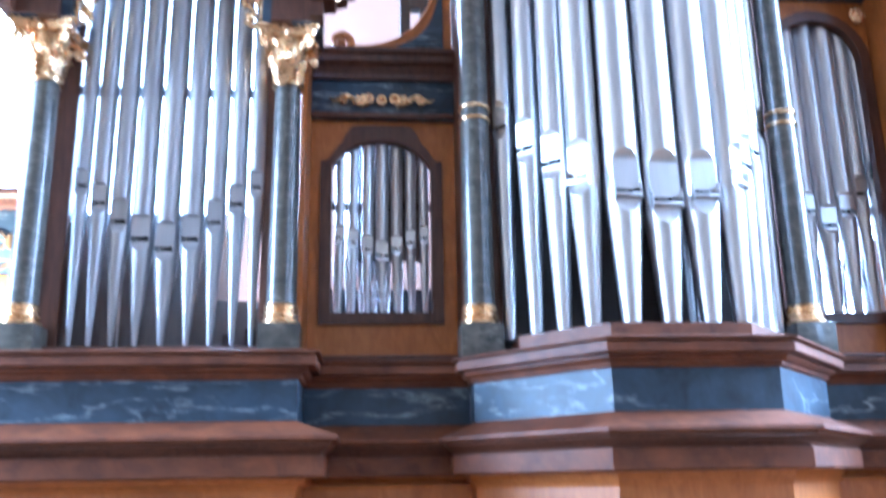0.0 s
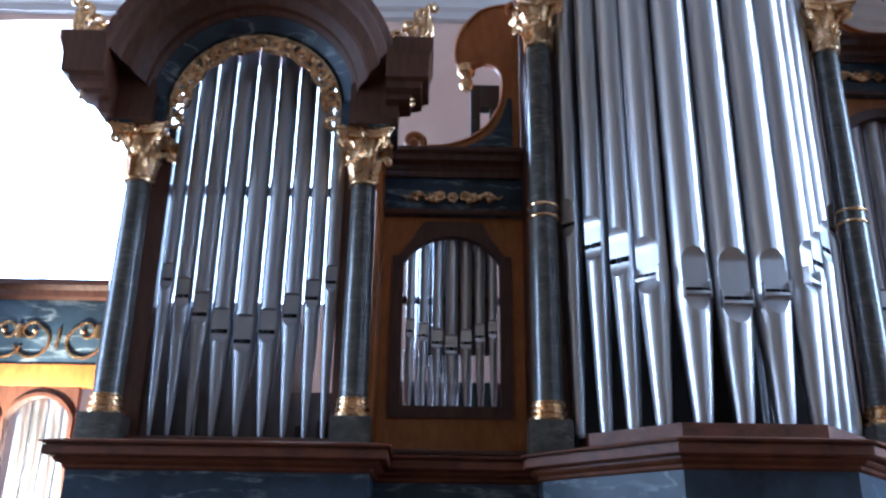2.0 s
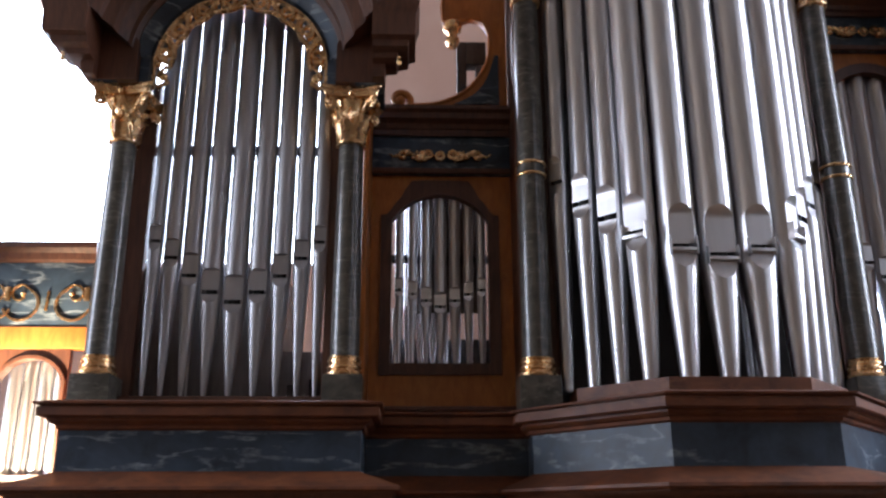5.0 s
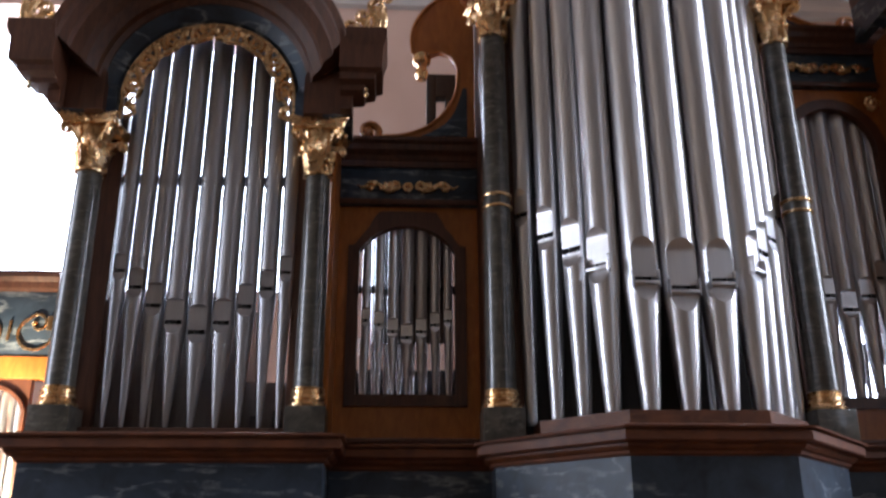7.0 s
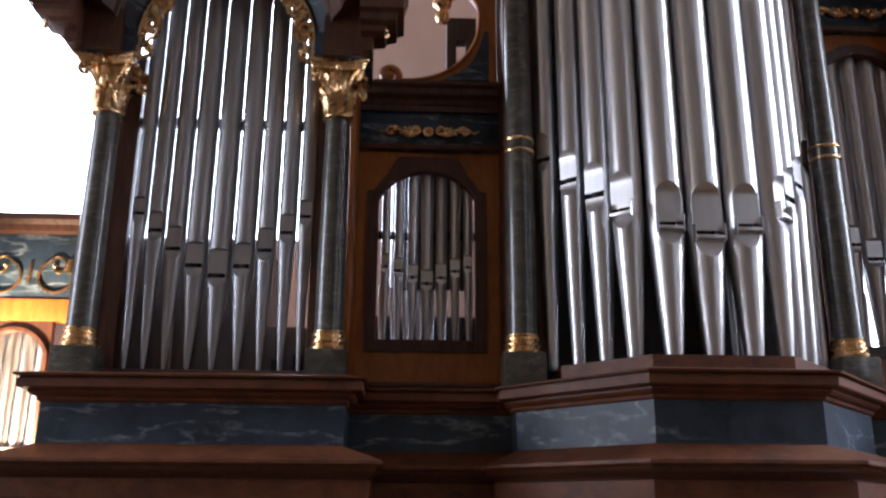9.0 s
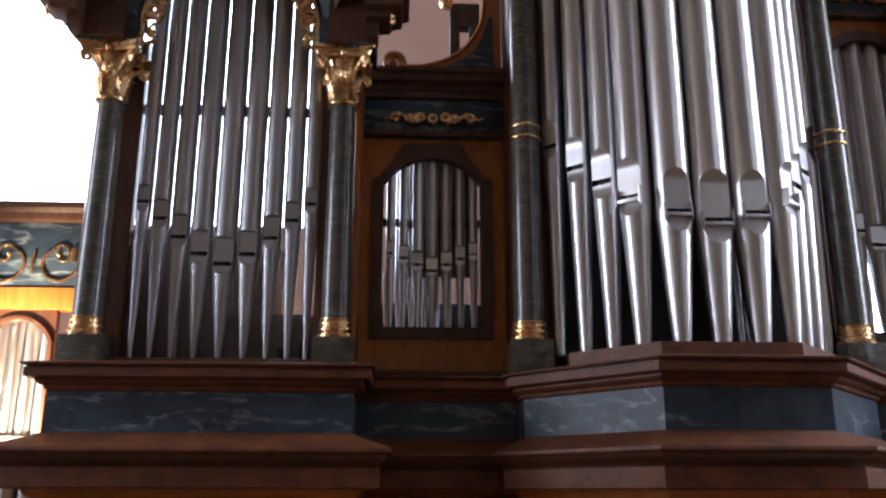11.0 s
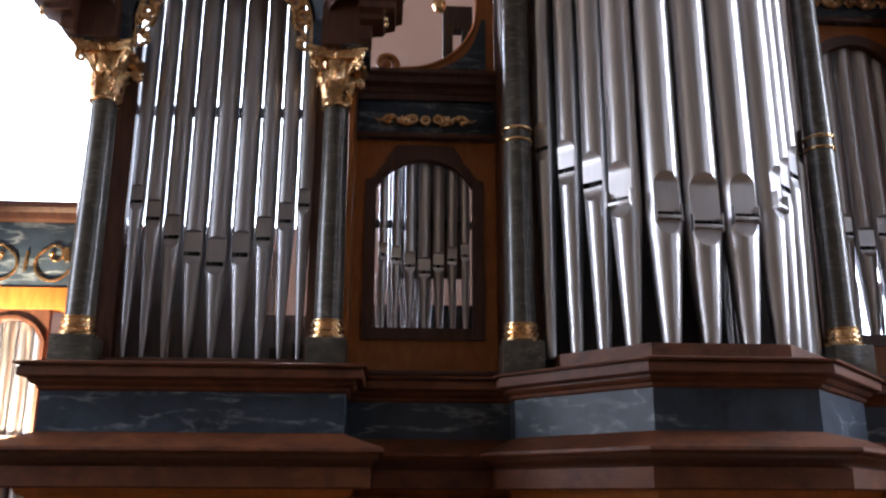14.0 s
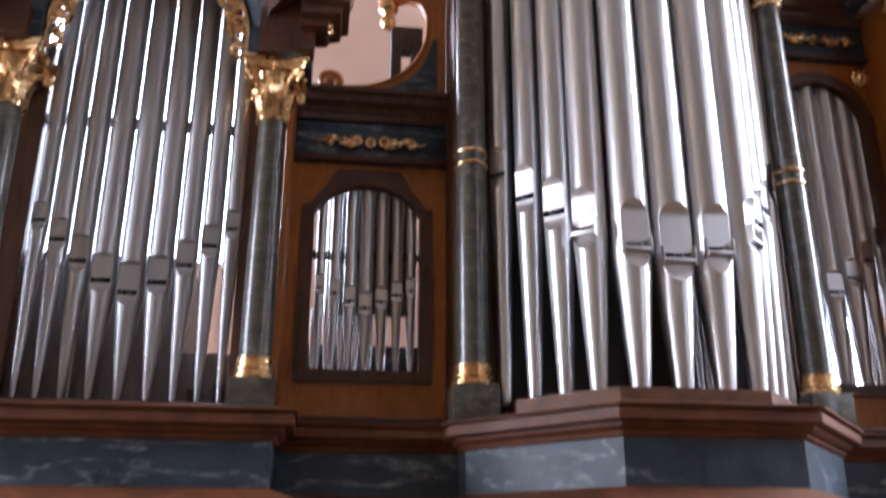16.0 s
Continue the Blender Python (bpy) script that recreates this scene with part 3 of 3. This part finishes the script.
    for s in (-1, 1):
        # the arch's foot runs straight down to the capital
        a, b = sorted((cx + s * ro, cx + s * (ro - 0.014)))
        bm = boxes((a, 3.50, zc + 0.278, b, 3.535, az), bevel=0.002)
        xm = cx + s * (ro + ri) / 2
        tube(bm, [(p, 3.515, q) for p, q in smooth_line([(xm + s * 0.02, zc + 0.28), (xm - s * 0.03, zc + 0.31), (xm + s * 0.012, zc + 0.345), (xm - s * 0.02, az + 0.01)], 5)], (0.014, 0.010), 6)
        blob(bm, xm - s * 0.01, 3.51, zc + 0.335, 0.024, 0.013, 0.026)
        part("arch_foot", bm, GOLD, arch)
    count = 8
    rm = (ro + ri) / 2
    for k in range(count):
        bm = bmesh.new()
        a = 180 * (k + 0.5) / count
        flip = 1 if a < 90 else -1
        at = lambda q, rad: (cx + rad * math.cos(radians(a + q)), az + rad * math.sin(radians(a + q)))
        # a rolled leaf, its stem along the inner edge and two lobes reaching to the rim
        pts = spiral(*at(0, rm - 0.004), 0.040, 0.008, a - flip * 120, a + flip * 300, 20)
        tube(bm, [(p, 3.513, q) for p, q in pts], (0.017, 0.011), 6)
        stem = smooth_line([at(-flip * 12, ri + 0.012), at(-flip * 5, ri + 0.002), at(flip * 4, ri + 0.010), at(flip * 11, ro - 0.034)], 4)
        tube(bm, [(p, 3.512, q) for p, q in stem], (0.013, 0.018), 6)
        for q, rad, size in ((11.5, ro - 0.026, 0.026), (8, ri + 0.014, 0.020), (-9, ro - 0.020, 0.017)):
            p = at(flip * q, rad)
            blob(bm, p[0], 3.508, p[1], size, 0.013, size)
        part("scroll", bm, GOLD, arch)
    # marbled spandrel wall round the arch and the arched cornice that leans out above it
    zz = zc + 0.41

    def flare(t, f, y):
        """A point between the arch's edge (f = 0) and the cornice's outer rim (f = 1)."""
        a, c = math.pi * (1 - t), -1.33 + 2.66 * t
        ix, iz = ro * math.cos(a), az + ro * math.sin(a)
        ex, ez = 0.71 * math.sin(c), zz + 0.71 * math.cos(c)
        return (cx + ix + (ex - ix) * f, y, iz + (ez - iz) * f)

    ts = np.linspace(0, 1, 49)
    bm = bmesh.new()
    loft(bm, [[flare(t, f, y) for f, y in ((-0.02, 3.60), (-0.02, 3.535), (0.04, 3.525), (0.06, 3.50), (0.18, 3.455), (0.26, 3.44), (0.26, 3.60))] for t in ts])
    part("spandrel", bm, BLUE, tower, "dark blue marbled cove round the arch", angle=20)
    bm = bmesh.new()
    loft(bm, [[flare(t, f, y) for f, y in ((0.24, 3.62), (0.24, 3.435), (0.32, 3.42), (0.34, 3.39), (0.50, 3.36), (0.54, 3.32), (0.72, 3.30), (0.74, 3.265), (0.86, 3.245), (0.88, 3.215), (0.98, 3.20), (1.0, 3.21), (1.02, 3.30), (1.02, 3.62))] for t in ts])
    part("arched_cornice", bm, DARKWOOD, tower, "dark red-brown arched cornice in steps", angle=20)
    bm = bmesh.new()
    for s in (-1, 0, 1):
        blob(bm, cx + s * 0.05, 3.19, zz + 0.70, 0.04, 0.02, 0.028 if s else 0.05)
    part("keystone_ornament", bm, GOLD, tower)
    # pipe rack bar across the back of the pipes
    part("rack_bar", boxes((cx - 0.53, 3.79, zc + 0.05, cx + 0.53, 3.815, zc + 0.10)), INSIDE, tower)
    part("wind_chest", boxes((cx - 0.56, 4.0, 2.03, cx + 0.18, 4.5, 2.80), (cx + 0.18, 4.0, 2.03, cx + 0.56, 4.5, 2.36)), GREYWOOD, tower)
    for a, top in ((0.262, 2.165), (0.365, 2.19)):
        part("wind_block", boxes((cx + a, 3.80, 2.03, cx + a + 0.042, 3.86, top)), INSIDE, tower)
    # thin metal conductors behind the feet
    bm = bmesh.new()
    tube(bm, [(cx - 0.245, 3.95, 2.05), (cx - 0.245, 3.95, 2.45), (cx - 0.235, 3.95, 2.52)], 0.006, 6)
    tube(bm, [(cx - 0.375, 3.92, 2.30), (cx - 0.350, 3.92, 2.37)], 0.006, 6)
    part("conductor", bm, TIN, tower)
    return tower


round_tower(TX, 0.0, P_LEFT)
for k, (slit, R, lip) in enumerate(((2.522, 0.0540, 0.140), (2.570, 0.0520, 0.124), (2.652, 0.0465, 0.119), (2.742, 0.0435, 0.102), (2.827, 0.0370, 0.090))):
    dx = (0, 0.111, 0.214, 0.309, 0.394)[k]
    for s in ((1,) if k == 0 else (-1, 1)):
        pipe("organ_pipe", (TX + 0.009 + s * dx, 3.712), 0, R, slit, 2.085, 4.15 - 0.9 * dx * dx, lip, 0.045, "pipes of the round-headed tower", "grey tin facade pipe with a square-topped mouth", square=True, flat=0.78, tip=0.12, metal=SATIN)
round_tower(RX, 0.775, P_RIGHT, 0.76, 0.22)

# ---- bays between the towers ----
def panel_outline(x0, x1, z0, spring, apex, n=16):
    """An opening with a round or flat arched head, from the lower left round to the lower right."""
    c, h = (x0 + x1) / 2, (x1 - x0) / 2
    rise = apex - spring
    rad = (h * h + rise * rise) / (2 * rise)
    a = math.asin(min(h / rad, 1.0))
    return [(x0, z0)] + [(c + rad * math.sin(q), apex - rad + rad * math.cos(q)) for q in np.linspace(-a, a, n)] + [(x1, z0)]


def bay(x0, x1, o0, o1, oz, spring, apex, top, frame_top, shoulder, orn_z):
    b = thing("organ_bay", (0, 0, 0), "recessed organ bay with golden wooden panel and arched pipe opening", "organ case", "organ case")
    path = [(x0, 3.70), (x1, 3.70)]
    plinth(b, path, 0.10)
    part("sill_board", boxes((x0, 3.68, 2.03, x1, 4.0, 2.05)), DARKWOOD, b)
    hole = panel_outline(o0, o1, oz, spring, apex)
    c = (o0 + o1) / 2
    w = 0.058
    n = len(hole)
    if shoulder:
        # frame with stepped shoulders
        half = (o1 - o0) / 2 + w
        out = [(o0 - w, oz - w)]
        flat, zt, zs = 0.15, frame_top, spring + 0.03
        lead = [(-half, zs), (-half + 0.03, zs + 0.004), (-half + 0.045, zs + 0.02), (-half + 0.07, zs + 0.06), (-half + 0.105, zs + 0.10), (-half + 0.125, zs + 0.145), (-flat, zt - 0.004), (-flat + 0.06, zt)]
        out += [(c + px, pz) for px, pz in lead] + [(c - px, pz) for px, pz in lead[::-1]] + [(o1 + w, oz - w)]
    else:
        out = panel_outline(o0 - w, o1 + w, oz - w, spring, apex + w)
    assert len(out) == n, (len(out), n)
    part("frame", plate_with_hole(out, hole, 3.972, 4.03), DARKWOOD, b, "dark brown arched frame round the pipes", smooth=False)
    edge = [(x0, 2.05)] + [(x0 + (x1 - x0) * k / (n - 3), top) for k in range(n - 2)] + [(x1, 2.05)]
    edge[1], edge[-2] = (x0, top), (x1, top)
    part("panel", plate_with_hole(edge, [(px + (0.012 if px < c else -0.012), pz - 0.012 if pz > oz else pz + 0.012) for px, pz in out], 3.99, 4.02), WOOD, b, "golden-brown stained wood panel", smooth=False)
    part("frieze", boxes((x0, 3.96, top, x1, 4.02, top + 0.25)), BLUE, b, "dark marbled frieze")
    part("frieze_edge", boxes((x0, 3.94, top + 0.002, x1, 3.958, top + 0.03), (x0, 3.94, top + 0.215, x1, 3.958, top + 0.25)), DARKWOOD, b)
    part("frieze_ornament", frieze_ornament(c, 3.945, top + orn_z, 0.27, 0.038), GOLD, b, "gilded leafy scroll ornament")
    part("entablature", moulding([(x0, 3.96), (x1, 3.96)], [(0.0, top + 0.25), (0.02, top + 0.255), (0.03, top + 0.28), (0.06, top + 0.30), (0.065, top + 0.33), (0.085, top + 0.345), (0.085, top + 0.365), (-0.05, top + 0.37), (-0.05, top + 0.25)]),
         DARKWOOD, b, "dark red-brown moulded entablature", angle=25)
    # more pipes stand behind: short ones, and three that reach the arch
    for k in range(8):
        px, tall = o0 + (o1 - o0) * (k + 0.3) / 7.6, k in (1, 2, 7)
        r = 0.024 if tall else 0.019
        part("inner_pipe", lathe([(0.009, oz - 0.03), (r, 2.56), (r, apex + 0.1 if tall else oz + 0.33), (0.6 * r, (apex + 0.1 if tall else oz + 0.33) + 0.004)], 18, (px, 4.20, 0)), TIN, b)
    if shoulder:
        # added near-black chest: shade between the small feet is put into its colour
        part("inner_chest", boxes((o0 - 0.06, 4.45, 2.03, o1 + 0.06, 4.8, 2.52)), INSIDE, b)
        # board set here to block the rear windows' light from the small pipes
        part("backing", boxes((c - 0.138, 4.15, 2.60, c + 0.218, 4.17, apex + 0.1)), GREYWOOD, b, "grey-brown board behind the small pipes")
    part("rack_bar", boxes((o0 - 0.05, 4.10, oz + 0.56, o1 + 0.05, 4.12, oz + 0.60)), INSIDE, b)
    part("sill", boxes((o0 - 0.02, 4.0, oz - 0.05, o1 + 0.02, 4.14, oz)), DARKWOOD, b)
    return b


bay(-0.485, CX - 0.795, -0.37, 0.129, 2.30, 3.05, 3.196, 3.305, 3.276, True, 0.10)
for k, (slit, R) in enumerate(((2.597, 0.0325), (2.630, 0.0295), (2.666, 0.0265), (2.690, 0.0245))):
    dx = (0, 0.074, 0.145, 0.213)[k]
    for s in ((1,) if k == 0 else (-1, 1)):
        pipe("organ_pipe", (-0.117 + s * dx, 4.055), 0, R, slit, 2.30, 3.30, 0.082 - 0.004 * k, 0.032, "small pipes of the arched bay", "small grey tin pipe in the arched opening", square=True, flat=0.93, tip=0.2)
bay(CX + 0.795, 2.72, 2.03, 2.525, 2.30, 3.68, 3.955, 4.08, 3.9, False, 0.118)
for k, (slit, R) in enumerate(((2.768, 0.056), (2.846, 0.054), (2.952, 0.043))):
    dx = (0, 0.112, 0.210)[k]
    for s in ((1,) if k == 0 else (-1, 1)):
        pipe("organ_pipe", (2.252 + s * dx, 4.07), 0, R, slit, 2.30, 4.05, 0.12 - 0.006 * k, 0.04, "pipes of the tall arched bay", "grey tin pipe in the tall arched opening", square=True, flat=0.76, tip=0.36, metal=LIP)
pipe("organ_pipe", (2.252 + 0.298, 4.07), 0, 0.042, 3.05, 2.30, 4.05, 0.095, 0.03, "pipes of the tall arched bay", "grey tin pipe in the tall arched opening", square=True, flat=0.76, tip=0.36, metal=LIP)
bm = bmesh.new()
for k in range(8):
    blob(bm, 2.535 + 0.032 * math.cos(k * math.pi / 4), 3.965, 3.99 + 0.032 * math.sin(k * math.pi / 4), 0.02, 0.014, 0.02)
blob(bm, 2.535, 3.96, 3.99, 0.022, 0.018, 0.022)
tagged(mesh_object("rosette", bm, GOLD), "gilded carved rosette on the wooden panel", "rosette")


# ---- scrolled wooden brackets above the bays ----
def bracket(flip, dx, dz, hook=True):
    """A swan-neck bracket: low volute, concave sweep, tall stem and a hooked head with a turned pendant."""
    br = thing("scroll_bracket", (0, 0, 0), "golden-brown wooden scroll bracket above the bay", "bracket", "scroll brackets")
    X = lambda px: dx + flip * px
    sweep = smooth_line([(-0.27, 3.695), (-0.144, 3.707), (-0.025, 3.754), (0.065, 3.831), (0.135, 3.952), (0.152, 4.06), (0.150, 4.14), (0.115, 4.211), (0.053, 4.238), (0.0, 4.222), (-0.101, 4.220)], 5)
    head = smooth_line([(-0.101, 4.220), (-0.108, 4.32), (-0.086, 4.42), (-0.025, 4.52), (0.055, 4.585), (0.145, 4.61), (0.20, 4.605), (0.243, 4.58)], 5)
    if not hook:
        sweep, head = sweep[:26], [sweep[25], (0.17, 4.30), (0.243, 4.36)]
    poly = sweep + head[1:] + [(0.243, 3.665), (-0.27, 3.665)]
    part("board", prism([(X(a), c + dz) for a, c in poly], 3.93, 3.985), WOOD, br, smooth=False)
    bm = bmesh.new()
    for line in (sweep, head):
        tube(bm, [(X(a), 3.93, c + dz) for a, c in line], 0.012, 6)
    part("edge_bead", bm, WOOD, br)
    bm = prism([(X(a), c + dz) for a, c in smooth_line([(-0.047, 3.70), (0.06, 3.76), (0.13, 3.85), (0.178, 4.0)], 5) + [(0.2, 4.0), (0.2, 3.70)]], 3.922, 3.932)
    part("inlay", bm, BLUE, br, "dark marbled triangular inlay", smooth=False)
    bm = bmesh.new()
    pts = spiral(-0.338, 3.728, 0.068, 0.012, -80, 330, 26)
    tube(bm, [(X(a), 3.945, c + dz) for a, c in pts], (0.023, 0.014), 7)
    blob(bm, X(-0.335), 3.945, 3.725 + dz, 0.03, 0.03, 0.03)
    part("volute", bm, WOOD, br)
    if not hook:
        return br
    bm = bmesh.new()
    tube(bm, [(X(a), 3.925, c + dz) for a, c in spiral(0.225, 4.575, 0.05, 0.01, 100, 480, 22)], (0.018, 0.01), 7)
    part("upper_volute", bm, WOOD, br)
    part("pendant", lathe([(0.002, -0.005), (0.026, 0.0), (0.04, 0.03), (0.036, 0.055), (0.022, 0.075), (0.03, 0.09), (0.05, 0.105), (0.054, 0.13), (0.05, 0.15), (0.03, 0.155)], 18, (X(-0.05), 3.955, 4.065 + dz)), GOLD, br, "gilded turned pendant")
    return br


bracket(1, 0, 0)
bracket(-1, 2 * CX, 0.765, hook=False)
tagged(mesh_object("case_pier", boxes((-0.012, 4.25, 2.9, 0.045, 4.32, 4.28), (0.045, 4.25, 4.13, 0.16, 4.33, 4.28), (0.10, 4.25, 3.5, 0.16, 4.33, 4.13)), INSIDE), "dark wooden post of the inner case frame", "post")


# ---- the low bay beyond the round-headed tower ----
low = thing("organ_bay", (0, 0, 0), "low organ bay with gilded scroll frieze and arched pipe openings", "organ case", "organ case")
x0, x1 = -3.2, TX - 0.585
part("frieze", boxes((x0, 3.95, 2.47, x1, 4.02, 2.80)), BLUE, low, "dark blue marbled frieze")
part("top_moulding", moulding([(x0, 3.95), (x1, 3.95)], [(0, 2.80), (0.03, 2.81), (0.04, 2.84), (0.07, 2.86), (0.07, 2.89), (-0.07, 2.90), (-0.07, 2.80)]), DARKWOOD, low)
part("rail", boxes((x0, 3.94, 2.36, x1, 4.02, 2.468)), WOOD, low, "orange-brown wooden rail")
for k in range(3):
    # two open scrolls curl away from a short bar, with a clasp between the pairs
    xb = -2.074 - 0.39 * k
    for s in (-1, 1):
        bm = bmesh.new()
        line = spiral(xb + s * 0.122, 2.590, 0.094, 0.074, -20 if s > 0 else 200, -230 if s > 0 else 410, 20)
        line += spiral(xb + s * 0.135, 2.632, 0.052, 0.016, 105 if s > 0 else 75, -190 if s > 0 else 370, 16)
        tube(bm, [(a, 3.943, q) for a, q in line], (0.008, 0.006), 6)
        blob(bm, line[-1][0], 3.943, line[-1][1], 0.013, 0.009, 0.013)
        part("scroll", bm, GOLD, low, "thin gilded scroll")
    bm = bmesh.new()
    tube(bm, [(xb - 0.004, 3.943, 2.55), (xb + 0.004, 3.943, 2.65)], 0.007, 6)
    part("bar", bm, GOLD, low)
    part("clasp", boxes((xb + 0.181, 3.934, 2.60, xb + 0.208, 3.949, 2.67), bevel=0.003), GOLD, low)
for k in range(4):
    c = -2.105 - 0.35 * k
    hole = panel_outline(c - 0.155, c + 0.155, 1.76, 2.20, 2.31)
    out = [(c - 0.175, 1.70)] + [(c - 0.175 + 0.35 * j / 15, 2.358) for j in range(16)] + [(c + 0.175, 1.70)]
    part("arched_frame", plate_with_hole(out, hole, 3.95, 3.99), DARKWOOD, low, "brown arched wooden frame", smooth=False)
    part("arch_bead", plate_with_hole(panel_outline(c - 0.172, c + 0.172, 1.745, 2.20, 2.327), hole, 3.93, 3.949), DARKWOOD, low, smooth=False)
    for j in range(4):
        pipe("organ_pipe", (c - 0.114 + 0.076 * j, 4.05), 0, 0.035, 1.70, 1.50, 2.45, 0.06, 0.02, "pipes of the low bay", "pale tin pipe lit warm in the low bay", square=True, flat=0.8)
part("stile", boxes((x1 - 0.07, 3.95, 1.70, x1, 4.0, 2.358)), WOOD, low)
part("ledge_board", boxes((x0, 3.80, 1.56, x1, 4.0, 1.70)), RED, low)
part("lower_panel", boxes((x0, 4.02, 0.0, x1, 4.06, 1.54)), DARKWOOD, low)
for j in range(9):
    pipe("organ_pipe", (-1.80 - 0.09 * j, 3.97), 0, 0.036, 1.10, 0.9, 1.545, 0.06, 0.02, "pipes under the low bay's ledge", "short tin pipe below the ledge", square=True, flat=0.8)

# a warm music lamp on the gallery beside the low bay
lamp = thing("floor_lamp", (-2.36, 3.42, 0), "small lit uplight lamp with warm bulb on a stand", "lamp")
part("foot", lathe([(0.14, 0), (0.14, 0.015), (0.03, 0.03)], 24), BLACK, lamp)
part("stem", lathe([(0.01, 0.03), (0.01, 1.52)], 12), BLACK, lamp)
part("shade", lathe([(0.02, 1.52), (0.05, 1.53), (0.07, 1.56), (0.062, 1.56), (0.045, 1.54), (0.02, 1.535)], 24), BLACK, lamp)
d = bpy.data.lights.new("warm_bulb", "SPOT")
d.spot_size, d.spot_blend = radians(75), 0.7
d.energy, d.color, d.shadow_soft_size = 400, (1.0, 0.80, 0.50), 0.03
o = new("warm_bulb", d)
o.matrix_world = look((-2.36, 3.42, 1.60), (-2.12, 4.05, 2.05))
